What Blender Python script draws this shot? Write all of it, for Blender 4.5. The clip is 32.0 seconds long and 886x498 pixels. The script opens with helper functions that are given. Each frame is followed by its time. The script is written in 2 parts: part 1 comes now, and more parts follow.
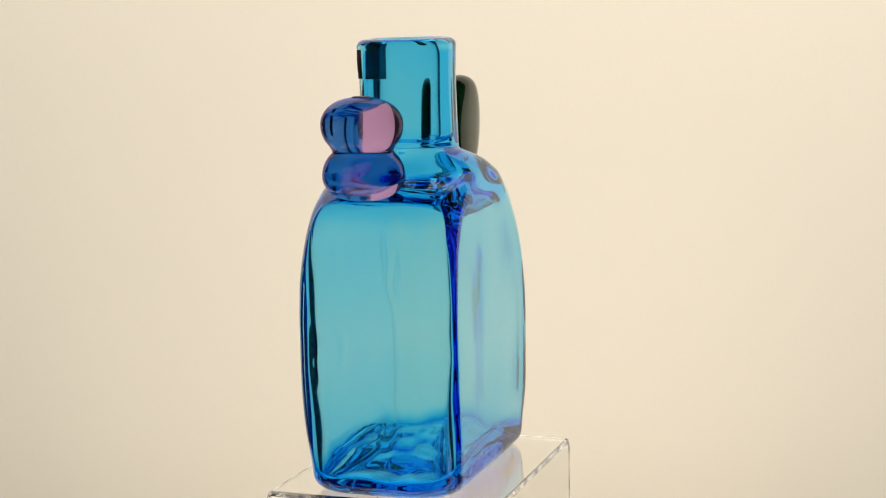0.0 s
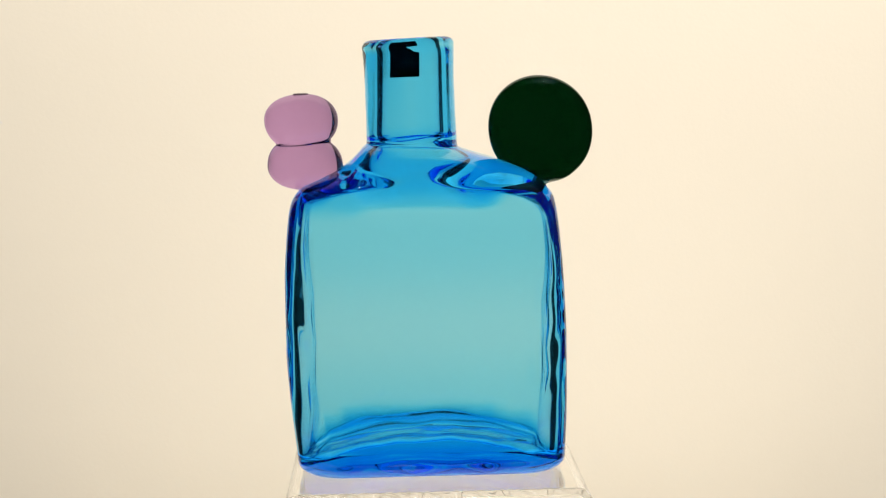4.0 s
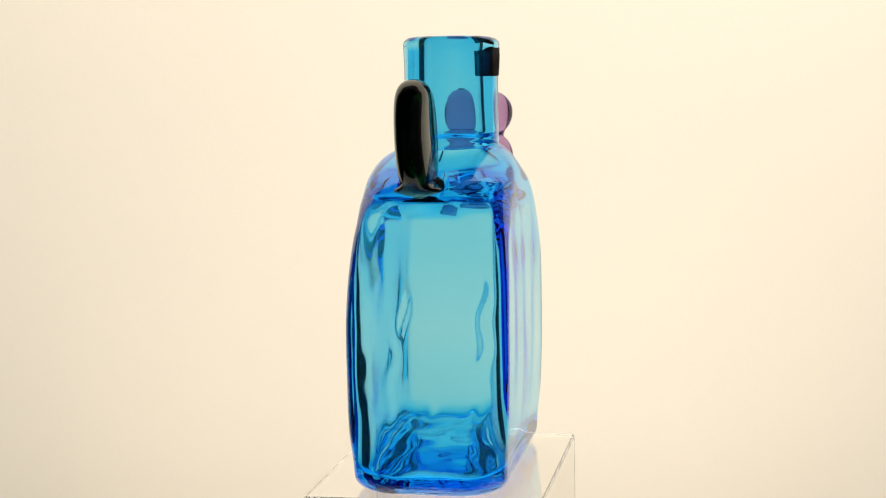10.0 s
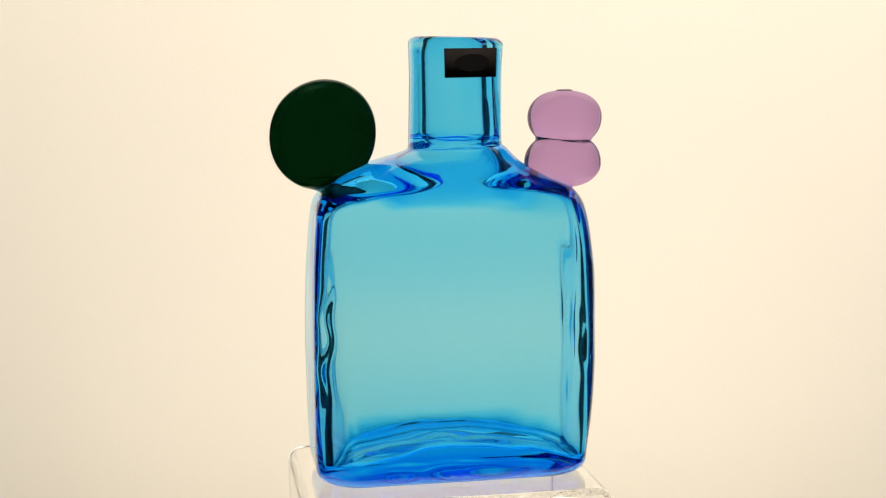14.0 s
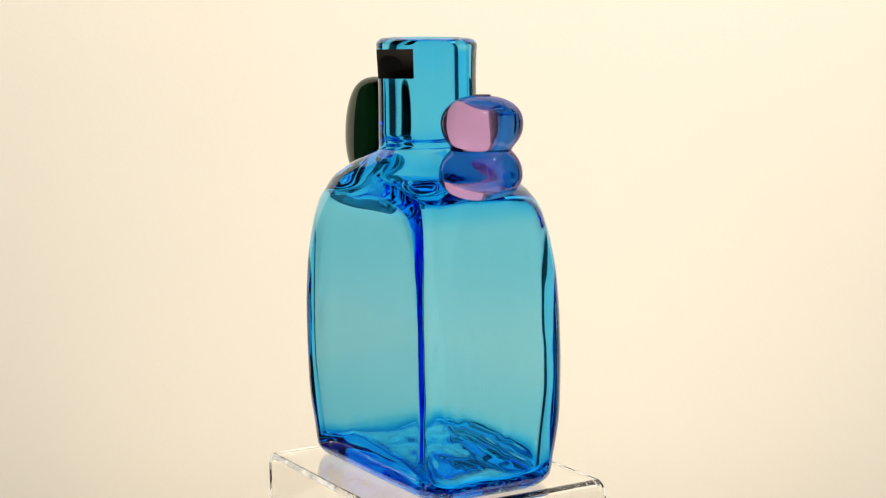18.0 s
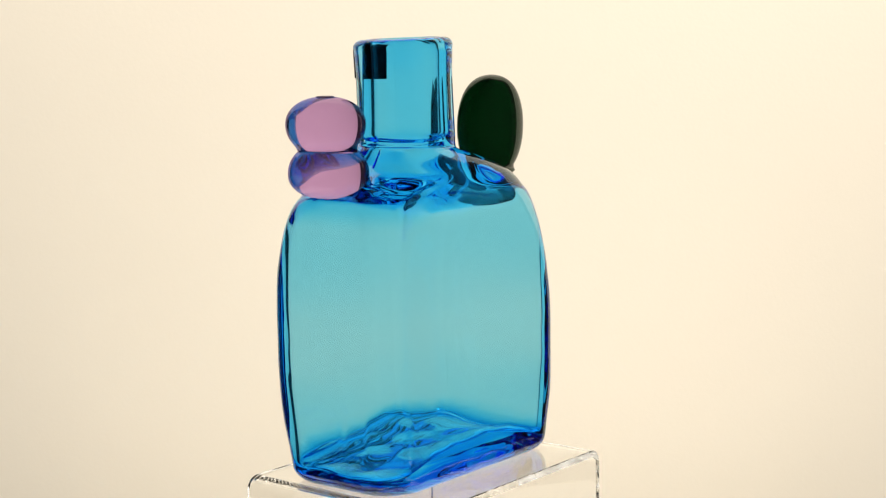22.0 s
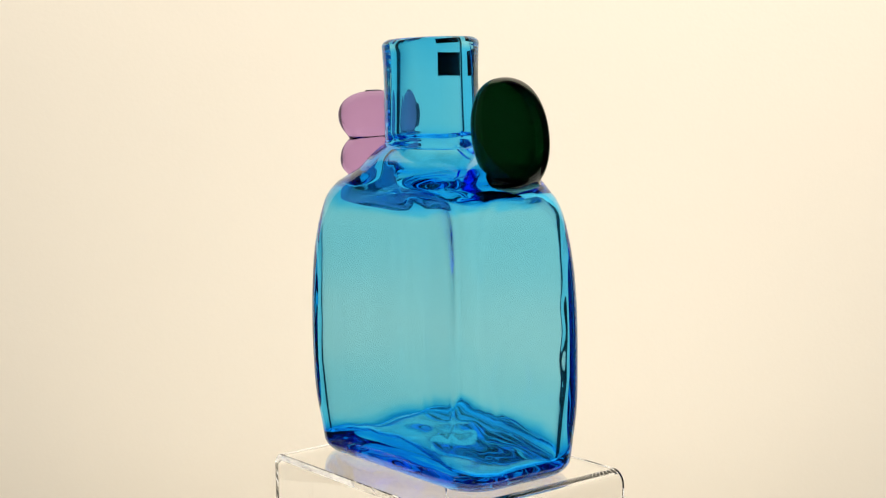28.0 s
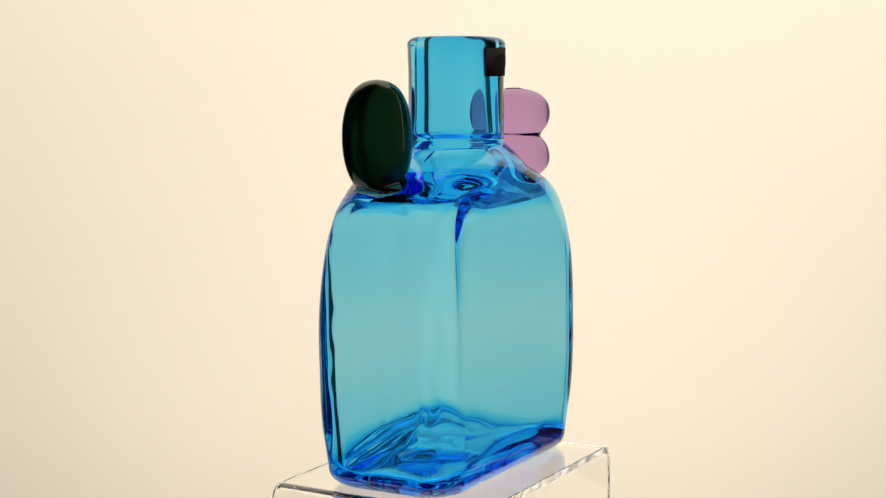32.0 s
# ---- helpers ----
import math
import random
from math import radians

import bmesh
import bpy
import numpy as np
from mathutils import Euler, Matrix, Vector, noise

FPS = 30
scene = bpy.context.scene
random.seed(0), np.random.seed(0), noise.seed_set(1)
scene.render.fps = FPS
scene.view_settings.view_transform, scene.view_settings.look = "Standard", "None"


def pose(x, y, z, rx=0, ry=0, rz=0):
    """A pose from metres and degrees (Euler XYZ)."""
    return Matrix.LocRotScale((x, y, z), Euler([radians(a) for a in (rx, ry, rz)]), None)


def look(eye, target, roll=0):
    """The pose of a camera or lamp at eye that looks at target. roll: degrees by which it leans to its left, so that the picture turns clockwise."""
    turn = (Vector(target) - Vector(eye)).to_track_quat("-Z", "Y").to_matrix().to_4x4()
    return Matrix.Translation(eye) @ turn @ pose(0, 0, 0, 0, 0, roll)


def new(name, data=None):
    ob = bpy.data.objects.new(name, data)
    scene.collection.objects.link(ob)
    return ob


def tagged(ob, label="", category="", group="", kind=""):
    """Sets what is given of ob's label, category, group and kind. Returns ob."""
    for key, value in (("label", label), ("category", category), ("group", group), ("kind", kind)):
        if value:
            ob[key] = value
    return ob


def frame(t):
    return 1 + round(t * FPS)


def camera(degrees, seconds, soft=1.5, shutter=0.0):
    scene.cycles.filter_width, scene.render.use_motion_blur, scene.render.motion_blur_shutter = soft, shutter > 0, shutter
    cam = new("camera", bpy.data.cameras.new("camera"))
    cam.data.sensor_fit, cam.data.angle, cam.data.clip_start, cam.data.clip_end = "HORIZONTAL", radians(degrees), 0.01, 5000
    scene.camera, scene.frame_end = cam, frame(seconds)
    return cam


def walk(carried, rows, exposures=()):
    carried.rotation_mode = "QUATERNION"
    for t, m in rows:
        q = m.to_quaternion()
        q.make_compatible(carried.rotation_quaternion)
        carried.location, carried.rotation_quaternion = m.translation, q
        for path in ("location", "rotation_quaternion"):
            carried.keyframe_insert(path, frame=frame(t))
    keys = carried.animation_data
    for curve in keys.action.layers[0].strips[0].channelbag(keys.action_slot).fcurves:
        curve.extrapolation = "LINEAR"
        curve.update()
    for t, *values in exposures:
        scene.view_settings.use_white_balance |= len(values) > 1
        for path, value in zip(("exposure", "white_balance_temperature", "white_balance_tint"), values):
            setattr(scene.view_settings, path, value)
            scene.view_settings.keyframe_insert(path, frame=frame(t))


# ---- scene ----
from mathutils.bvhtree import BVHTree

# A small studio: a blown glass bottle on a clear acrylic riser turns slowly before a cream paper sweep.
TOP = 0.12                       # height of the riser's top
SPIN = -360.0 / 20.86            # degrees a second, clockwise from above
cam = camera(32.12, 32.0, soft=1.15)
EYE = (0.0, -0.7063, 0.1930 + TOP)
TILT, YAW = radians(7.364), radians(0.345)
AIM = (EYE[0] + math.sin(YAW) * math.cos(TILT), EYE[1] + math.cos(YAW) * math.cos(TILT), EYE[2] - math.sin(TILT))
STAND = look(EYE, AIM, -0.965)
walk(cam, [(0.0, STAND), (32.0, STAND)],
     [(0.0, -0.24), (0.6, -0.29), (1.3, -0.27), (2.0, -0.15), (3.0, -0.12), (3.5, -0.10), (5.5, -0.03), (7.0, -0.01), (25.5, -0.01), (28.0, -0.03), (29.0, -0.06), (30.0, 0.0), (31.0, -0.01), (32.0, -0.04)])

# ---- light ----
scene.cycles.max_bounces = scene.cycles.transmission_bounces = scene.cycles.glossy_bounces = 32   # light runs far inside the thick glass
world = bpy.data.worlds.new("world")
scene.world = world
world.use_nodes = True
world.node_tree.nodes["Background"].inputs[0].default_value = (1.0, 0.93, 0.83, 1)
world.node_tree.nodes["Background"].inputs[1].default_value = 0.12


def spot_lamp(name, at, to, watts, radius, colour):
    data = bpy.data.lights.new(name, "SPOT")
    data.energy, data.color, data.shadow_soft_size, data.spot_size, data.spot_blend = watts, colour, radius, radians(92), 1.0
    ob = new(name, data)
    ob.matrix_world = look(at, to)
    return ob


WARM = (1.0, 0.945, 0.86)
for sx, sy, power in ((-0.86, -0.86, 103), (-0.22, -1.08, 95), (0.42, -1.04, 113), (1.10, -0.80, 166)):
    spot_lamp("ceiling_spot", (sx, sy, 2.05), (sx * 0.6 + 0.22, 0.31, 0.90), power, 0.011, WARM)


# ---- materials ----
def material(name):
    m = bpy.data.materials.new(name)
    m.use_nodes = True
    nt = m.node_tree
    nt.nodes.clear()
    out = nt.nodes.new("ShaderNodeOutputMaterial")
    return m, nt, out


def node(nt, kind, **props):
    n = nt.nodes.new(kind)
    for key, value in props.items():
        n.inputs[key.replace("_", " ")].default_value = value
    return n


def noise_bump(nt, scale, strength, distance, detail=3.0):
    tex = node(nt, "ShaderNodeTexCoord")
    nz = node(nt, "ShaderNodeTexNoise", Scale=scale, Detail=detail)
    bp = node(nt, "ShaderNodeBump", Strength=strength, Distance=distance)
    nt.links.new(tex.outputs["Object"], nz.inputs["Vector"])
    nt.links.new(nz.outputs[0], bp.inputs["Height"])
    return nz, bp


def paint(name, colour, rough, vary=0.06, scale=6.0, grain=400.0, bump=0.15, metal=0.0):
    """A matt surface with broad tone changes and a fine grain."""
    m, nt, out = material(name)
    bsdf = node(nt, "ShaderNodeBsdfPrincipled", Roughness=rough, Metallic=metal, Specular_IOR_Level=0.5 if rough < 0.8 else 0.08)
    broad, _ = noise_bump(nt, scale, 0, 0)
    ramp = node(nt, "ShaderNodeValToRGB")
    lo = [c * (1 - vary) for c in colour]
    ramp.color_ramp.elements[0].position, ramp.color_ramp.elements[1].position = 0.3, 0.7
    ramp.color_ramp.elements[0].color, ramp.color_ramp.elements[1].color = (*lo, 1), (*colour, 1)
    nt.links.new(broad.outputs[0], ramp.inputs[0])
    nt.links.new(ramp.outputs[0], bsdf.inputs["Base Color"])
    _, bp = noise_bump(nt, grain, bump, 0.0004)
    nt.links.new(bp.outputs[0], bsdf.inputs["Normal"])
    nt.links.new(bsdf.outputs[0], out.inputs[0])
    return m


def glass(name, colour, ior=1.5, rough=0.0, shine=0.5):
    """Solid clear or tinted glass."""
    m, nt, out = material(name)
    g = node(nt, "ShaderNodeBsdfPrincipled", Roughness=rough, IOR=ior, Transmission_Weight=1.0, Specular_IOR_Level=shine)
    g.inputs["Base Color"].default_value = (*colour, 1)
    nt.links.new(g.outputs[0], out.inputs[0])
    return m


def sawn_edge(name, colour, ior):
    """Clear acrylic with the slanting marks of the saw across its cut edge."""
    m, nt, out = material(name)
    g = node(nt, "ShaderNodeBsdfPrincipled", Roughness=0.09, IOR=ior, Transmission_Weight=1.0)
    g.inputs["Base Color"].default_value = (*colour, 1)
    tex = node(nt, "ShaderNodeTexCoord")
    turn = node(nt, "ShaderNodeMapping", Rotation=(0.0, 0.0, radians(19.4)))
    marks = node(nt, "ShaderNodeTexWave", Scale=34.0, Distortion=3.0, Detail=2.0, Detail_Scale=0.6)
    marks.wave_type, marks.bands_direction = "BANDS", "DIAGONAL"
    bp = node(nt, "ShaderNodeBump", Strength=0.6, Distance=0.0010)
    nt.links.new(tex.outputs["Object"], turn.inputs["Vector"])
    nt.links.new(turn.outputs[0], marks.inputs["Vector"])
    nt.links.new(marks.outputs["Fac"], bp.inputs["Height"])
    nt.links.new(bp.outputs[0], g.inputs["Normal"])
    nt.links.new(g.outputs[0], out.inputs[0])
    return m


def tinted_glass(name, colour, mirrored, ior):
    """Solid glass of one colour; what it mirrors inside itself comes out deeper."""
    m, nt, out = material(name)
    passed = node(nt, "ShaderNodeBsdfRefraction", Roughness=0.0, IOR=ior)
    gloss = node(nt, "ShaderNodeBsdfGlossy", Roughness=0.0)
    passed.inputs["Color"].default_value, gloss.inputs["Color"].default_value = (*colour, 1), (*mirrored, 1)
    share = node(nt, "ShaderNodeFresnel", IOR=ior)
    mix = node(nt, "ShaderNodeMixShader")
    nt.links.new(share.outputs[0], mix.inputs[0])
    nt.links.new(passed.outputs[0], mix.inputs[1])
    nt.links.new(gloss.outputs[0], mix.inputs[2])
    nt.links.new(mix.outputs[0], out.inputs[0])
    return m


def deep_glass(name, loss, ior, bounce):
    """Coloured glass that tints more the thicker it is: loss per metre of depth, for red, green and blue; depth is the mesh's own, in metres.
    What is mirrored within its walls runs a longer way through the glass: bounce, in metres, for the outer and the hollow side."""
    m, nt, out = material(name)

    def tint(depth):
        mix = node(nt, "ShaderNodeCombineColor")
        for i, k in enumerate(loss):
            p = nt.nodes.new("ShaderNodeMath")
            p.operation = "POWER"
            p.inputs[0].default_value = math.exp(-k)
            nt.links.new(depth, p.inputs[1])
            nt.links.new(p.outputs[0], mix.inputs[i])
        return mix.outputs[0]

    depth = node(nt, "ShaderNodeAttribute")
    depth.attribute_name = "glass_depth"
    side = node(nt, "ShaderNodeAttribute")
    side.attribute_name = "hollow_side"
    way = node(nt, "ShaderNodeMapRange", To_Min=bounce[0], To_Max=bounce[1])
    nt.links.new(side.outputs["Fac"], way.inputs["Value"])
    passed = node(nt, "ShaderNodeBsdfRefraction", Roughness=0.0, IOR=ior)
    mirrored = node(nt, "ShaderNodeBsdfGlossy", Roughness=0.0)
    nt.links.new(tint(depth.outputs["Fac"]), passed.inputs["Color"])
    nt.links.new(tint(way.outputs["Result"]), mirrored.inputs["Color"])
    share = node(nt, "ShaderNodeFresnel", IOR=ior)
    mix = node(nt, "ShaderNodeMixShader")
    nt.links.new(share.outputs[0], mix.inputs[0])
    nt.links.new(passed.outputs[0], mix.inputs[1])
    nt.links.new(mirrored.outputs[0], mix.inputs[2])
    nt.links.new(mix.outputs[0], out.inputs[0])
    return m


PAPER = paint("cream_paper", (0.80, 0.738, 0.63), 0.9, 0.03, 2.5)
# added unseen surround, near black so that the glass edges refract dark
SURROUND = paint("dark_surround", (0.055, 0.052, 0.05), 0.9, 0.1, 1.5)
SURROUND_FRONT = paint("dark_front_surround", (0.035, 0.034, 0.033), 0.9, 0.15, 1.5)
BOARDS = paint("white_laminate", (0.84, 0.825, 0.80), 0.6, 0.05, 3.0)
BLUE = deep_glass("aqua_blue_glass", (82.0, 16.6, 0.0), 1.5, (0.001, 0.022))
PINK = tinted_glass("lilac_glass", (0.725, 0.555, 0.765), (0.62, 0.50, 0.74), 1.5)
GREEN = glass("bottle_green_glass", (0.0006, 0.014, 0.0035), 1.32, shine=0.3)
SAWN = sawn_edge("sawn_acrylic_edge", (0.93, 0.93, 0.92), 1.49)
ACRYLIC = glass("clear_acrylic", (0.985, 0.985, 0.975), 1.49)
STICKER = paint("dark_brown_foil", (0.011, 0.008, 0.0068), 0.8, 0.3, 120.0)
PRINT = paint("black_print", (0.005, 0.0042, 0.004), 0.85, 0.2, 200.0)
CHIP = paint("rough_pontil", (0.10, 0.07, 0.08), 0.5, 0.4, 300.0)


# ---- mesh helpers ----
def mesh_object(name, verts, faces, mat, smooth=True):
    me = bpy.data.meshes.new(name)
    me.from_pydata([tuple(v) for v in verts], [], faces)
    bm = bmesh.new()
    bm.from_mesh(me)
    bmesh.ops.recalc_face_normals(bm, faces=bm.faces)
    if name == "bead":
        middle = sum((v.co for v in bm.verts), Vector()) / len(bm.verts)
        if sum((f.calc_center_median() - middle).dot(f.normal) * f.calc_area() for f in bm.faces) < 0:
            bmesh.ops.reverse_faces(bm, faces=bm.faces)
    bm.to_mesh(me)
    bm.free()
    for p in me.polygons:
        p.use_smooth = smooth
    me.materials.append(mat)
    return new(name, me)


def part(name, ob, parent, label=""):
    ob.name = name
    ob.parent = parent
    if label:
        tagged(ob, label)
    return ob


def loft(rings):
    """Verts and faces of a tube through rings of equal length; its ends are closed by a fan."""
    n = len(rings[0])
    verts = [v for r in rings for v in r]
    faces = []
    for i in range(len(rings) - 1):
        for j in range(n):
            k = (j + 1) % n
            faces.append((i * n + j, i * n + k, (i + 1) * n + k, (i + 1) * n + j))
    for i in (0, len(rings) - 1):
        c = len(verts)
        ring = rings[i]
        verts.append(tuple(sum(v[a] for v in ring) / n for a in range(3)))
        for j in range(n):
            faces.append((i * n + j, c, i * n + (j + 1) % n))
    return verts, faces


def spline(knots, z):
    """Monotone cubic through knots (z, value)."""
    zs, vs = [k[0] for k in knots], [k[1] for k in knots]
    if z <= zs[0]:
        return vs[0]
    if z >= zs[-1]:
        return vs[-1]
    d = [(vs[i + 1] - vs[i]) / (zs[i + 1] - zs[i]) for i in range(len(zs) - 1)]
    m = [d[0]] + [0 if d[i] * d[i + 1] <= 0 else 2 * d[i] * d[i + 1] / (d[i] + d[i + 1]) for i in range(len(d) - 1)] + [d[-1]]
    i = max(j for j in range(len(d)) if zs[j] <= z)
    h = zs[i + 1] - zs[i]
    u = (z - zs[i]) / h
    return ((2 * u**3 - 3 * u**2 + 1) * vs[i] + (u**3 - 2 * u**2 + u) * h * m[i]
            + (-2 * u**3 + 3 * u**2) * vs[i + 1] + (u**3 - u**2) * h * m[i + 1])


def oval(cx, cy, rx, ry, power, z, count=128):
    """A ring of a superellipse."""
    out = []
    for j in range(count):
        a = 2 * math.pi * j / count
        c, s = math.cos(a), math.sin(a)
        k = (abs(c)**power + abs(s)**power) ** (-1 / power)
        out.append((cx + rx * k * c, cy + ry * k * s, z))
    return out


def block(cx, cy, hx, hy, r, z, arc=20, long=72, short=44, stretch=1.0):
    """A ring of a rectangle with round corners, one radius or four, drawn out along x by stretch; a circle where r is as large as both half sizes."""
    radius = [min(q, hx, hy) for q in (r if isinstance(r, (tuple, list)) else (r, r, r, r))]
    signs = ((1, 1), (-1, 1), (-1, -1), (1, -1))
    out = []
    for q, (sx, sy) in enumerate(signs):
        rr = radius[q]
        rx = min(rr * stretch, hx)
        ax, ay = cx + sx * (hx - rx), cy + sy * (hy - rr)
        for i in range(arc):
            a = math.pi / 2 * (q + i / (arc - 1))
            out.append((ax + rx * math.cos(a), ay + rr * math.sin(a), z))
        steps = long if q % 2 == 0 else short
        x0, y0, _ = out[-1]
        nr, (nx, ny) = radius[(q + 1) % 4], signs[(q + 1) % 4]
        x1, y1 = (cx + nx * (hx - min(nr * stretch, hx)), y0) if q % 2 == 0 else (x0, cy + ny * (hy - nr))
        for i in range(1, steps + 1):
            k = 0.5 - 0.5 * math.cos(math.pi * i / (steps + 1))
            k = 0.35 * k + 0.65 * i / (steps + 1)
            out.append((x0 + (x1 - x0) * k, y0 + (y1 - y0) * k, z))
    return out


# ---- the setting ----
def backdrop():
    """An upright cream paper sheet, hung slack behind the riser."""
    verts, faces = [], []
    cols, rows = 36, 28
    for i in range(rows + 1):
        z = -0.25 + 1.05 * i / rows
        for j in range(cols + 1):
            x = -0.38 + 0.86 * j / cols
            verts.append((x, 0.31 + 0.003 * noise.noise((x * 2, 0, z * 1.5)), z))
    n = cols + 1
    for i in range(rows):
        for j in range(cols):
            a = i * n + j
            faces.append((a, a + 1, a + n + 1, a + n))
    ob = mesh_object("backdrop", verts, faces, PAPER, False)
    solid = ob.modifiers.new("thickness", "SOLIDIFY")
    solid.thickness, solid.offset = 0.0006, 0
    tagged(ob, "plain cream paper backdrop behind the turning bottle", "backdrop", kind="structure")


def box(name, lo, hi, mat):
    (x0, y0, z0), (x1, y1, z1) = lo, hi
    verts = [(x, y, z) for x in (x0, x1) for y in (y0, y1) for z in (z0, z1)]
    faces = [(0, 1, 3, 2), (4, 6, 7, 5), (0, 4, 5, 1), (2, 3, 7, 6), (0, 2, 6, 4), (1, 5, 7, 3)]
    return mesh_object(name, verts, faces, mat, False)


def room():
    """A white plinth; the riser stands on it and the paper hangs behind it. Unseen near-black walls, floor and ceiling
    are added to darken the glass edges.
    """
    top = box("plinth", (-0.26, -0.15, -0.75), (0.26, 0.21, -0.004), BOARDS)
    bevel = top.modifiers.new("edge", "BEVEL")
    bevel.width, bevel.segments = 0.003, 2
    tagged(top, "white laminate plinth under the riser", "plinth", kind="structure")
    # unseen dark enclosure, added to deepen the bottle's edges and reflections
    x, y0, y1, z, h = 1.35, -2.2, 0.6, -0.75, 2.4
    tagged(box("floor", (-x, y0, z - 0.1), (x, y1, z), SURROUND), "unseen near-black floor, added to darken the glass edges", "floor", kind="structure")
    tagged(box("ceiling", (-x, y0, h), (x, y1, h + 0.1), SURROUND_FRONT), "unseen near-black ceiling, added to darken what the glass shows", "ceiling", kind="structure")
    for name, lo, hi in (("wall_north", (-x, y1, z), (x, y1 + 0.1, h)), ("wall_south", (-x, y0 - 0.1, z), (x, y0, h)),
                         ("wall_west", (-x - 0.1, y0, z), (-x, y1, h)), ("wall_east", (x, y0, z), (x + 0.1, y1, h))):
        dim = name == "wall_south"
        tagged(box(name, lo, hi, SURROUND_FRONT if dim else SURROUND), "unseen near-black wall, added to keep front reflections dark" if dim else "unseen near-black wall, added to darken the glass edges", "wall", kind="structure")


# ---- the riser ----
def acrylic_riser():
    """One clear sheet bent down along two sides; the other two sides show its sawn edges."""
    a, b, th, r = 0.0519, 0.0683, 0.0034, 0.0066

    def arch(inset):
        rr = r - inset
        pts = [(-b + inset, 0.0)]
        for i in range(25):
            g = radians(180 - 3.75 * i)
            pts.append((-b + r + rr * math.cos(g), TOP - r + rr * math.sin(g)))
        pts += [(-b + r + 0.0015, TOP - inset), (b - r - 0.0015, TOP - inset)]
        for i in range(25):
            g = radians(90 - 3.75 * i)
            pts.append((b - r + rr * math.cos(g), TOP - r + rr * math.sin(g)))
        return pts + [(b - inset, 0.0)]

    outer, inner = arch(0.0), arch(th)
    ch = 0.00035
    loop_full = outer + inner[::-1]
    trim_o, trim_i = arch(ch), arch(th - ch)
    loop_trim = trim_o + trim_i[::-1]
    n = len(loop_full)
    verts = [(sx, y, z) for sx, lp in ((-a, loop_trim), (-a + ch, loop_full), (a - ch, loop_full), (a, loop_trim)) for y, z in lp]
    faces = []
    for k in range(3):
        for j in range(n):
            i = (j + 1) % n
            faces.append((k * n + j, k * n + i, (k + 1) * n + i, (k + 1) * n + j))
    m = len(outer)
    for k in (0, 3):
        for j in range(m - 1):
            faces.append((k * n + j, k * n + j + 1, k * n + n - 2 - j, k * n + n - 1 - j))
    ob = mesh_object("acrylic_riser", verts, faces, ACRYLIC, False)
    for p in ob.data.polygons:
        p.use_smooth = abs(p.normal.x) < 0.3
    ob.data.materials.append(SAWN)
    for p in ob.data.polygons:
        p.material_index = 1 if abs(p.normal.x) > 0.95 else 0
    ob.data.set_sharp_from_angle(angle=radians(25))
    thing = new("acrylic_riser")
    for name, side in (("top_panel", 0), ("leg", -1), ("leg", 1)):
        piece = ob.copy()
        piece.data = ob.data.copy()
        scene.collection.objects.link(piece)
        bm = bmesh.new()
        bm.from_mesh(piece.data)
        away = []
        for f in bm.faces:
            y = f.calc_center_median().y
            where = 0 if abs(y) < b - r - 0.0012 else (1 if y > 0 else -1)
            if where != side:
                away.append(f)
        bmesh.ops.delete(bm, geom=away, context="FACES")
        bm.to_mesh(piece.data)
        bm.free()
        piece.data.transform(pose(-0.0050, 0.0005, 0.0, 0, 0, -19.40))
        piece.visible_shadow = False     # clear panes: the lamps reach the plinth through them
        part(name, piece, thing)
    bpy.data.objects.remove(ob)
    return tagged(thing, "clear bent acrylic display riser carrying the blue glass bottle", "display riser")


# ---- the bottle ----
# Outer wall, height by height: the two sides and the two faces, in millimetres.
WALLS = ((0, -64.4, 58.4, -28.3, 40.0), (12, -65, 59, -28.6, 40.3), (30, -66.4, 59.3, -29.8, 41.7),
         (60, -68.1, 59.4, -29.8, 42.4), (90, -68.1, 58.4, -29.1, 42.3), (110, -67, 57, -27.8, 41.4), (120, -66.0, 56, -27.2, 41.0),
         (126, -64.5, 55, -27.2, 40.8), (131, -60.5, 52, -27, 40.6), (136, -51, 47, -26.6, 40.2), (140, -42, 37.5, -25.6, 39),
(144, -36.4, 27, -23, 36.4), (147, -33, 18.5, -19, 33), (148.6, -31.4, 14, -16.4, 30.9), (149.4, -30.4, 12.2, -14.9, 29.6),
         (150, -30.1, 11.8, -14.5, 29.2), (152, -30, 11.6, -14.4, 29.1))
LEFT, RIGHT, FRONT, BACK = ([(w[0] / 1000, w[i] / 1000) for w in WALLS] for i in (1, 2, 3, 4))
CORNERS = (0.0128, 0.0116, 0.0134, 0.0116)   # the four upright edges differ a little
HOLLOW = (0.0098, 0.0066, 0.0095, 0.0070)    # the cavity's corners
FOOT = 0.0066                                # radius of the rounded lower edge
NECK = ((0.152, 0.0208), (0.165, 0.0206), (0.180, 0.0205), (0.192, 0.0209), (0.1965, 0.0212))


HOLLOW_X = ((0.02, 0.0572), (0.06, 0.0580), (0.10, 0.0574), (0.115, 0.0566), (0.1225, 0.0553), (0.1262, 0.0533), (0.1282, 0.0500),
            (0.1295, 0.0440), (0.1306, 0.0380), (0.1322, 0.0308), (0.1356, 0.0245), (0.142, 0.0195), (0.146, 0.0168), (0.150, 0.0145))
HOLLOW_Y = ((0.02, 0.0296), (0.06, 0.0302), (0.10, 0.0299), (0.115, 0.0293), (0.1220, 0.0283), (0.1270, 0.0264), (0.1312, 0.0240),
            (0.136, 0.0214), (0.140, 0.0186), (0.145, 0.0160), (0.150, 0.0146))


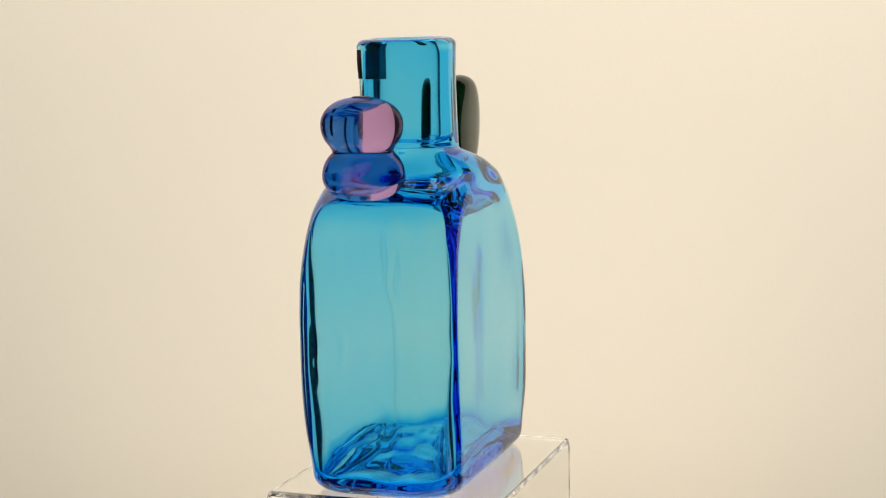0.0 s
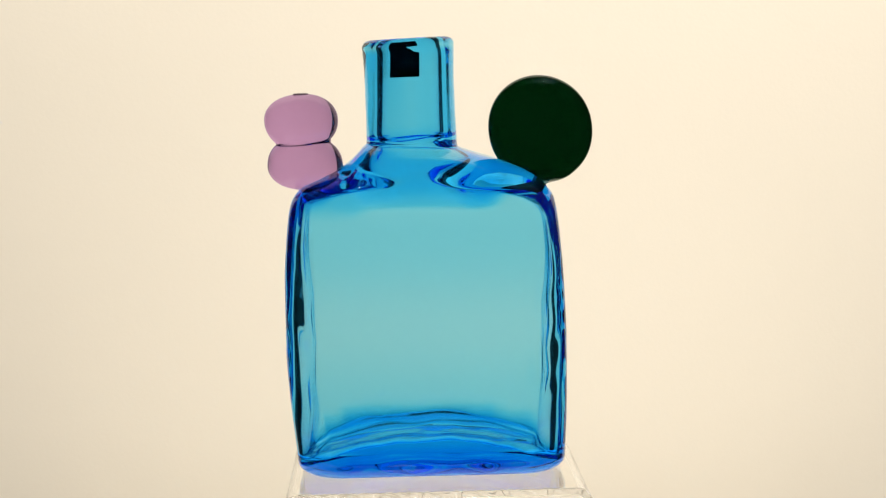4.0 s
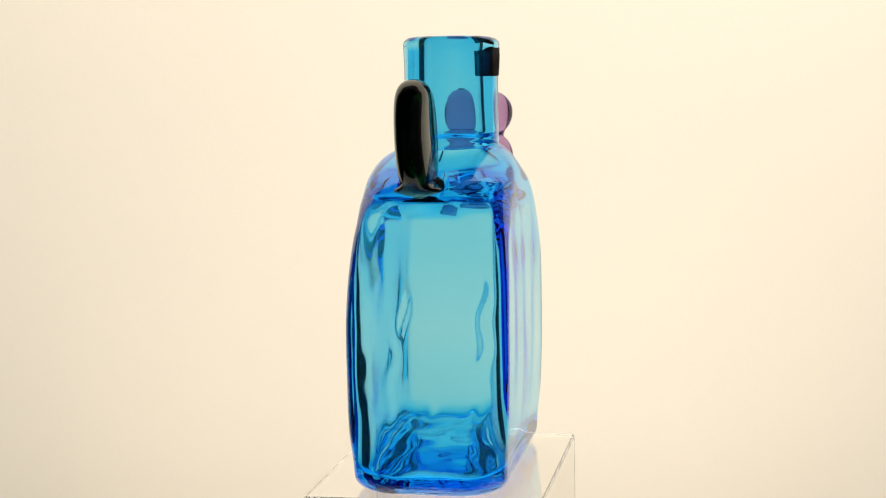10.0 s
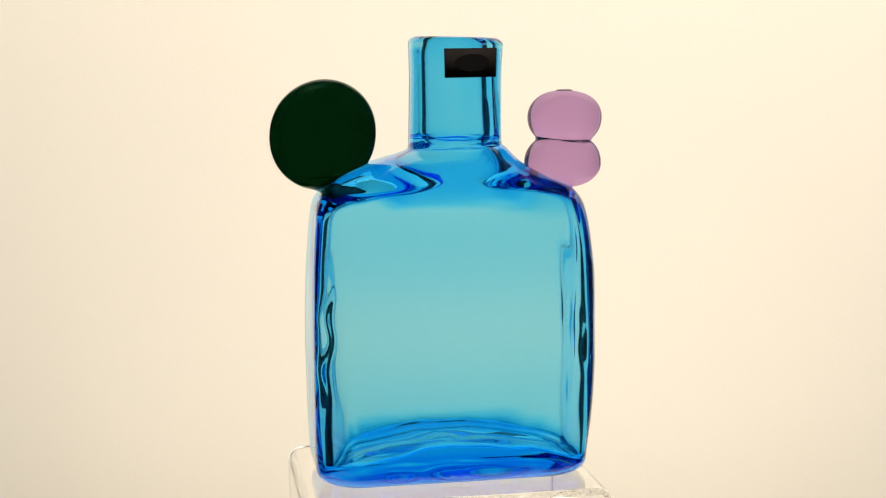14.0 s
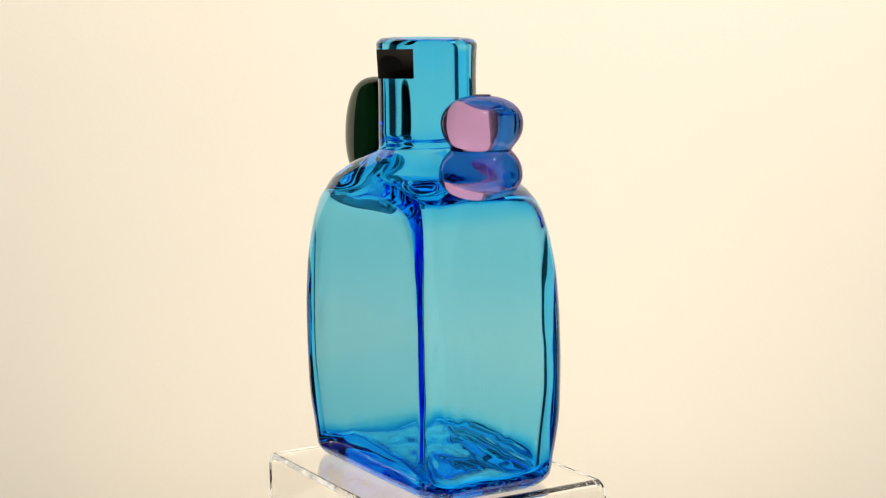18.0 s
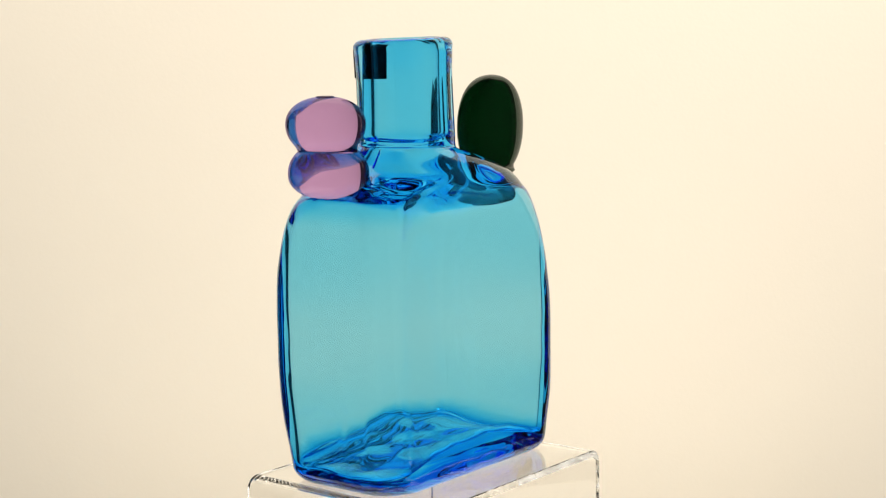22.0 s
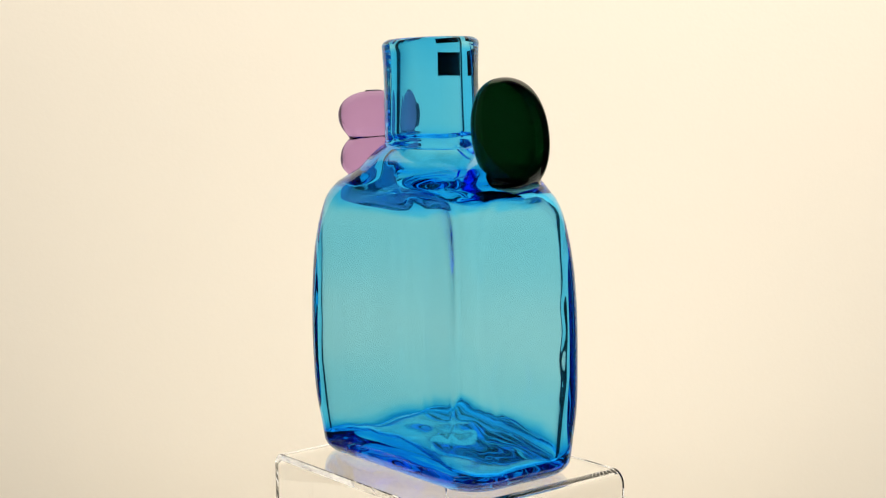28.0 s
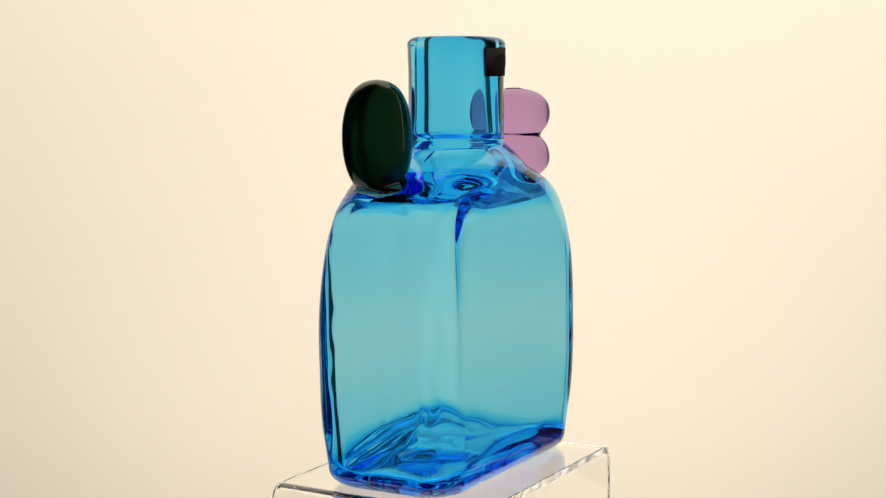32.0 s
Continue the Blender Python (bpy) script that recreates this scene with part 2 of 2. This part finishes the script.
def outline(z):
    """Centre, half sizes and corner radius of the bottle's outer section at z."""
    l, r, f, b = (spline(k, z) for k in (LEFT, RIGHT, FRONT, BACK))
    inset = FOOT - math.sqrt(FOOT**2 - max(0.0, FOOT - z) ** 2)
    low = spline(((0.0, 1.45), (0.010, 1.25), (0.035, 1.0)), z)
    up = spline(((0.08, 0.0), (0.112, 0.35), (0.129, 1.0)), z)
    shoulder = spline(((0.08, 0.0170), (0.121, 0.0205), (0.129, 0.024), (0.138, 0.029), (0.150, 0.0195)), z)
    rad = [(c * low - 0.4 * inset) * (1 - up) + shoulder * up for c in CORNERS]
    return (l + r) / 2, (f + b) / 2, (r - l) / 2 - inset, (b - f) / 2 - inset, rad


def floor_height(x, y):
    """The cavity's floor: a ridge across the middle, lower towards both narrow sides."""
    u = min(1.0, abs((x + 0.004) / 0.062))
    return 0.0062 + 0.0105 * (1 - u * u) ** 1.3 + 0.0016 * noise.noise((x * 52, y * 52, 3.1)) + 0.0003 * noise.noise((x * 110, y * 80, 7.7))


# Folds on the inside of the walls, where the glass was pressed: place, height, half length, depth and half width in millimetres.
DENTS = ((52.0, 31.5, 70, 30, 1.2, 2.2), (-61.5, 20.5, 66, 13, 0.6, 1.6), (-61.5, -12, 66, 12, 0.5, 1.4),
         (-60.5, 34.0, 62, 15, 0.6, 1.9), (-62, 22, 103, 8, 0.4, 1.8), (-62, -4.5, 99, 12, 0.35, 1.8), (-62, 8, 66, 8, 0.4, 1.8),
         (-62, 26, 46, 9, 0.35, 2.0), (-62, 2, 34, 7, 0.4, 2.0), (53, 10, 48, 10, 0.7, 1.8),
         (53.2, -2, 80, 7, 0.6, 1.4), (50.5, -18.5, 72, 34, 1.0, 2.8), (52.5, -9, 52, 16, 0.7, 2.2), (-58, -20, 75, 18, 0.8, 2.8))


def dented(x, y, z):
    for dx, dy, dz, dl, size, width in DENTS:
        dx, dy, dz, dl, size, width = dx / 1000, dy / 1000, dz / 1000, dl / 1000, size / 1000, width / 1000
        if abs(z - dz) > 2.5 * dl or abs(x - dx) + abs(y - dy) > 0.02:
            continue
        off = y - dy - 0.09 * (z - dz) - 0.0012 * math.sin(z * 260 + dy * 900)
        k = size * math.exp(-((x - dx) ** 2 * 0.5 + off ** 2) / width**2 - ((z - dz) / dl) ** 2)
        d = math.hypot(dx + 0.0044, dy - 0.0063)
        x, y = x - k * (dx + 0.0044) / d, y - k * (dy - 0.0063) / d
    return x, y, z


def bottle_body():
    rings = []
    # underside, slightly hollow
    cx, cy, rx, ry, rad = outline(0.0)
    for k in (0.12, 0.24, 0.36, 0.48, 0.6, 0.7, 0.8, 0.88, 0.95):
        ring = block(cx, cy, rx * k, ry * k, [c * k for c in rad], 0)
        rings.append([(x, y, 0.0042 * (1 - k**3) + 0.00005 + (1 - k**6) * 0.0019 * (0.45 + noise.noise((x * 55, y * 70, 8.2)))) for x, y, _ in ring])
    # outer wall up to the neck
    zs = [0.0001] + [FOOT * (1 - math.cos(radians(9 * i))) for i in range(1, 11)] + [0.009 + 0.0035 * i for i in range(30)] + [0.114 + 0.0015 * i for i in range(22)] + [0.1465 + 0.0006 * i for i in range(10)]
    for z in zs:
        ring = block(*outline(z), z, stretch=spline(((0.075, 1.0), (0.105, 1.25), (0.122, 1.55), (0.140, 1.2), (0.150, 1.0)), z))
        rings.append([(x + 0.00035 * noise.noise((x * 30, y * 30, v * 22)), y + 0.00045 * noise.noise((x * 28, y * 30, v * 20 + 9)),
                       v + (0.0004 * noise.noise((x * 40, y * 40, 4)) if v > 0.11 else 0) - 0.04 * (x + 0.0092) * math.exp(-((v - 0.149) / 0.004) ** 2)) for x, y, v in ring])
    ncx, ncy = -0.0092, 0.0074
    slant = []                       # the lip leans towards the beads
    for z in [0.154 + 0.003 * i for i in range(14)] + [0.1940]:
        slant.append(len(rings))
        k = (z - 0.152) / 0.046
        rr = spline(NECK, z)
        rings.append(block(ncx - 0.0010 * k, ncy + 0.0004 * k, rr, rr * 1.04, rr * 0.9, z))
    # rounded lip, then down the inside
    ncx, ncy = ncx - 0.0010, ncy + 0.0004
    for g in (12, 26, 42, 58, 74, 90):
        slant.append(len(rings))
        rr = 0.0212 - 0.0040 * (1 - math.cos(radians(g)))
        rings.append(block(ncx, ncy, rr, rr * 1.04, rr * 0.9, 0.1943 + 0.0038 * math.sin(radians(g))))
    for g in (90, 60, 30, 0):
        slant.append(len(rings))
        rr = 0.0130 + 0.0032 * (1 - math.cos(radians(g)))
        rings.append(block(ncx, ncy, rr, rr * 1.04, rr * 0.96, 0.1948 + 0.0033 * math.sin(radians(g))))
    lip = len(rings)
    for z in [0.192 - 0.003 * i for i in range(13)] + [0.1545, 0.1534, 0.1526, 0.1518, 0.1510, 0.1500]:
        rr = spline(((0.150, 0.0142), (0.156, 0.0136), (0.17, 0.0132), (0.192, 0.0130)), z)
        fold = math.exp(-((z - 0.1522) / 0.0016) ** 2)
        rr -= 0.0015 * fold
        ring = block(ncx + 0.0008, ncy, rr, rr * 1.04, rr * 0.96, z)
        slant.append(len(rings))
        rings.append([(x, y, v + (0.05 * (x - ncx) + 0.0006 * noise.noise((x * 120, y * 120, 6))) * spline(((0.1500, 0.3), (0.1522, 1.0), (0.158, 0.0)), z)) for x, y, v in ring])
    # funnel, then a flat roof over the sides, then down the walls
    for z in [0.1475, 0.1450, 0.1425, 0.1405, 0.1388, 0.1372, 0.1357, 0.1343, 0.1330, 0.1320, 0.1311, 0.1303, 0.1295, 0.1286, 0.1275, 0.1260, 0.1240, 0.1215, 0.119, 0.1165] + [0.114 - 0.0025 * i for i in range(36)]:
        up = max(0.0, min(1.0, (z - 0.120) / 0.028))
        hx, hy = spline(HOLLOW_X, z), spline(HOLLOW_Y, z)
        top = spline(((0.104, 0.0), (0.118, 0.15), (0.126, 0.5), (0.132, 1.0)), z)
        full = spline(((0.08, 0.013), (0.124, 0.0165), (0.131, 0.019), (0.1355, 0.023), (0.139, 0.026)), z)
        rad = [c * spline(((0.012, 1.45), (0.045, 1.0)), z) * (1 - top) + full * top for c in HOLLOW]
        ring = block(-0.0044 - 0.0046 * up, 0.0063 + 0.0011 * up, hx, hy, rad, z)
        rings.append([dented(x + 0.0005 * noise.noise((x * 45, y * 45, v * 16)), y + 0.0004 * noise.noise((x * 45, y * 45, v * 16 + 5)), v) for x, y, v in ring])
    # floor of the cavity
    ox, oy, rx, ry = -0.0044, 0.0063, 0.0570, 0.0294
    for inset, lift in ((0.0, 0.0042), (0.0001, 0.0024), (0.0004, 0.0012), (0.0010, 0.0003), (0.0022, 0.0)):
        ring = block(ox, oy, rx - inset, ry - inset, [c * 1.4 for c in HOLLOW], 0)
        rings.append([(x, y, floor_height(x, y) + lift + 0.0016 * (1 - inset / 0.0022) * (noise.noise((x * 80, y * 80, 1.3)) + 0.25 * noise.noise((x * 210, y * 210, 5.3)))) for x, y, v in ring])
    for k in (0.86, 0.74, 0.62, 0.5, 0.36, 0.22, 0.1):
        ring = block(ox, oy, (rx - 0.0022) * k, (ry - 0.0022) * k, [(c * 1.4 - 0.001) * k for c in HOLLOW], 0)
        rings.append([(x, y, floor_height(x, y)) for x, y, v in ring])
    for i in slant:
        rings[i] = [(x, y, v + (0.0005 + 0.040 * (x - ncx)) * spline(((0.165, 0.0), (0.194, 1.0)), v)) for x, y, v in rings[i]]
    ob = mesh_object("body", *loft(rings), BLUE)
    side = ob.data.attributes.new("hollow_side", "FLOAT", "POINT")
    ring = len(rings[0])
    side.data.foreach_set("value", [1.0 if lip * ring <= i < len(rings) * ring or i > len(rings) * ring else 0.0 for i in range(len(ob.data.vertices))])
    store_depth(ob)
    return ob


def store_depth(ob, rays=24, longest=0.07):
    """Mean way of light through the glass inwards from each vertex, longer where thick parts pass it on, kept as glass_depth."""
    me = ob.data
    bm = bmesh.new()
    bm.from_mesh(me)
    tree = BVHTree.FromBMesh(bm)
    bm.free()
    dirs = []
    for i in range(rays):
        rr, a = math.sqrt((i + 0.5) / rays) * 0.5, 2.39996 * i
        dirs.append((rr * math.cos(a), rr * math.sin(a), math.sqrt(1 - rr * rr)))
    values = []
    for v in me.vertices:
        n = -v.normal
        side = n.orthogonal().normalized()
        up = n.cross(side)
        total = 0.0
        for x, y, z in dirs:
            d = side * x + up * y + n * z
            hit = tree.ray_cast(v.co + d * 2e-4, d, longest)
            total += hit[3] if hit[0] is not None else longest
        ratio = min(total / rays / 0.0068, 3.2)
        k = max(0.0, min(1.0, (ratio - 1.05) / 0.5))
        ratio = 1 + (ratio - 1) * k * k * (3 - 2 * k)
        x, y, z = v.co
        low = max(0.0, min(1.0, (0.015 - z) / 0.007))            # the heavy foot holds the deepest colour
        high = max(0.0, min(1.0, (z - 0.146) / 0.008))           # the drawn neck holds a little more than the walls
        if 0.022 < z < 0.120 and abs(x + 0.0044) < spline(HOLLOW_X, z) + 0.0015 and abs(y - 0.0063) < spline(HOLLOW_Y, z) + 0.0015:
            ratio = min(ratio, 1.1)
        elif 0.013 < z < 0.112:
            ratio = min(ratio, 1.55 if z > 0.03 else 1.35)
        elif z >= 0.112:                                         # the shoulder is heavy beside the neck, light before and behind it
            ratio = min(ratio, spline(((0.112, 1.12), (0.126, 1.25), (0.133, 1.55)), z) + max(0.0, abs(x + 0.0092) - 0.024) / 0.010)
            ratio *= 1 + 0.5 * max(0.0, min(1.0, (-0.030 - x) / 0.012)) * max(0.0, min(1.0, (z - 0.118) / 0.008))   # most of all under the beads
        swell = max(0.0, min(1.0, (z - 0.075) / 0.045), min(1.0, (0.050 - z) / 0.036)) * (1 - high)   # the walls thicken to shoulder and foot
        swell *= swell * (3 - 2 * swell) / max(swell, 1e-6)
        values.append(max((0.0040 * (1 + 0.24 * swell) + 0.0027 * high) * ratio ** (2.1 - 0.8 * high), 0.008 * low))
    for _ in range(2):
        near = [[x, 1] for x in values]
        for e in me.edges:
            a, b = e.vertices
            near[a][0] += values[b]
            near[a][1] += 1
            near[b][0] += values[a]
            near[b][1] += 1
        values = [x / c for x, c in near]
    attr = me.attributes.new("glass_depth", "FLOAT", "POINT")
    attr.data.foreach_set("value", values)
    return values


def seated(rings, body, sink=0.0006):
    """Rings whose lower part follows the surface of the body below, as fused glass does; sink is how far it dips in."""
    bm = bmesh.new()
    bm.from_mesh(body.data)
    tree = BVHTree.FromBMesh(bm)
    bm.free()
    out = []
    for ring in rings:
        row = []
        for x, y, z in ring:
            hit = tree.ray_cast(Vector((x, y, 0.1475)), Vector((0, 0, -1)), 0.03)
            row.append((x, y, max(z, hit[0].z - sink) if hit[0] is not None and z < 0.146 else z))
        out.append(row)
    return out


def tube(rings, cap):
    """Like a loft, but closed at one end only: cap is 0 for its start, 1 for its end."""
    verts, faces = loft(rings)
    n = len(rings[0])
    drop = len(verts) - (1 if cap == 0 else 2)
    return verts, [f for f in faces if drop not in f]


def lilac_bead(upper):
    """A solid gather of glass, flattened like a cushion and fused along a wide seam to the other one."""
    rings, seam = [], 0.0128
    cx, cy, cz, rx, ry, down, up = (-0.0600, 0.0103, 0.1622, 0.0170, 0.0177, 0.0140, 0.0116) if upper else (-0.0588, 0.0105, 0.1403, 0.0176, 0.0178, 0.0108, 0.0142)
    for i in range(1, 40):
        g = math.pi * i / 40 - math.pi / 2
        k = math.cos(g) ** 0.86
        if (g < 0 if upper else g > 0) and k < seam / rx:
            continue
        z = cz + (up if g > 0 else down) * math.copysign(abs(math.sin(g)) ** 0.97, math.sin(g))
        ring = oval(cx, cy, rx * k, ry * k, 2.0, z, 72)
        rings.append([(x + 0.0004 * noise.noise((x * 70, y * 70, v * 60)), y, v + 0.0004 * noise.noise((x * 60, y * 60, 2 + upper))) for x, y, v in ring])
    join = oval(-0.0594, 0.0104, seam, seam * 1.03, 2.0, 0.1513, 72)
    rings = [join] + rings if upper else rings + [join]
    return mesh_object("bead", *tube(rings, 1 if upper else 0), PINK)


def green_disc(body):
    """An upright flat cake of dark glass that swells into a foot where it meets the shoulder."""
    zc, rad, rings = 0.1560, 0.0249, []
    for i in range(45):
        z = 0.1292 + 0.0517 * (0.5 - 0.5 * math.cos(math.pi * i / 44))
        u = max(-0.9995, min(0.9995, (z - zc) / rad))
        hx = max(0.0241 * (1 - abs(u)**2.1) ** 0.5, 0.0004)
        hy = max(0.0073 * (1 - abs(u)**8) ** 0.5, 0.0004)
        foot = math.exp(-((z - 0.1340) / 0.0030) ** 2)
        end = min(1.0, ((z - 0.1290) / 0.003)) ** 0.5 if z < 0.1320 else 1.0
        hy, hx = max(hy, (0.0108 * foot) * end), max(hx, 0.0085 * foot * end)
        rings.append(oval(0.0503 - 0.0012 * u, 0.0038 - 0.0012 * u, hx, hy, 2.4, z, 96))
    return mesh_object("disc", *loft(seated(rings, body)), GREEN)


def sticker():
    """A small foil label bent round the neck."""
    verts, faces, cols = [], [], 16
    cx, cy = -0.0100, 0.0077
    for layer in (0.00012, 0.00030):
        for j in range(cols + 1):
            a = radians(67 + 69 * j / cols)
            for z in (0.1808, 0.1936):
                rr = spline(NECK, z) + layer
                c, s = math.cos(a), math.sin(a)
                k = (abs(c)**2.3 + abs(s)**2.3) ** (-1 / 2.3)
                verts.append((cx + rr * k * c, cy + rr * 1.04 * k * s, z))
    n = 2 * (cols + 1)
    for j in range(cols):
        p = 2 * j
        faces += [(p, p + 2, p + 3, p + 1), (n + p, n + p + 1, n + p + 3, n + p + 2),
                  (p, n + p, n + p + 2, p + 2), (p + 1, p + 3, n + p + 3, n + p + 1)]
    faces += [(0, 1, n + 1, n), (n - 2, 2 * n - 2, 2 * n - 1, n - 1)]
    return mesh_object("sticker", verts, faces, STICKER)


def emblem():
    """A plain dark oval printed on the foil."""
    verts, faces, rounds, cols = [], [], 5, 24
    cx, cy = -0.0100, 0.0077
    for i in range(rounds + 1):
        for j in range(cols):
            g = 2 * math.pi * j / cols
            a = radians(101 + 22 * i / rounds * math.cos(g))
            z = 0.1872 + 0.0038 * i / rounds * math.sin(g)
            rr = spline(NECK, z) + 0.00050
            c, s = math.cos(a), math.sin(a)
            k = (abs(c)**2.3 + abs(s)**2.3) ** (-1 / 2.3)
            verts.append((cx + rr * k * c, cy + rr * 1.04 * k * s, z))
    for i in range(rounds):
        for j in range(cols):
            k = (j + 1) % cols
            faces.append((i * cols + j, i * cols + k, (i + 1) * cols + k, (i + 1) * cols + j))
    return mesh_object("emblem", verts, faces, PRINT)


def glass_bottle():
    thing = new("glass_bottle")
    body = part("body", bottle_body(), thing, "square-shouldered aqua-blue blown glass body with a thick base")
    low = lilac_bead(False)
    part("bead", low, thing, "solid lilac glass bead fused to the shoulder")
    high = part("bead", lilac_bead(True), thing, "solid lilac glass bead fused on top of another")
    mark = mesh_object("pontil_mark", *loft([oval(-0.0600, 0.0103, r, r * 1.1, 2.4, z, 20) for r, z in
                                             ((0.0034, 0.1736), (0.0036, 0.1740), (0.0026, 0.1742), (0.0010, 0.1741))]), CHIP)
    part("pontil_mark", mark, high, "rough broken pontil mark")
    part("disc", green_disc(body), thing, "upright dark green glass disc fused to the shoulder")
    foil = part("sticker", sticker(), thing, "small dark brown foil sticker on the neck")
    part("emblem", emblem(), foil, "matt black printed oval")
    return tagged(thing, "aqua-blue glass bottle with lilac beads and a dark green disc", "bottle")


backdrop()
room()
RISER = acrylic_riser()
BOTTLE = glass_bottle()


def motions():
    times = [float(i) for i in range(33)]
    walk(RISER, [(t, pose(0, 0, 0, 0, 0, SPIN * t)) for t in times])
    walk(BOTTLE, [(t, pose(0, 0, TOP + 0.0001, 0, 0, 70.74 + SPIN * t)) for t in times])


motions()
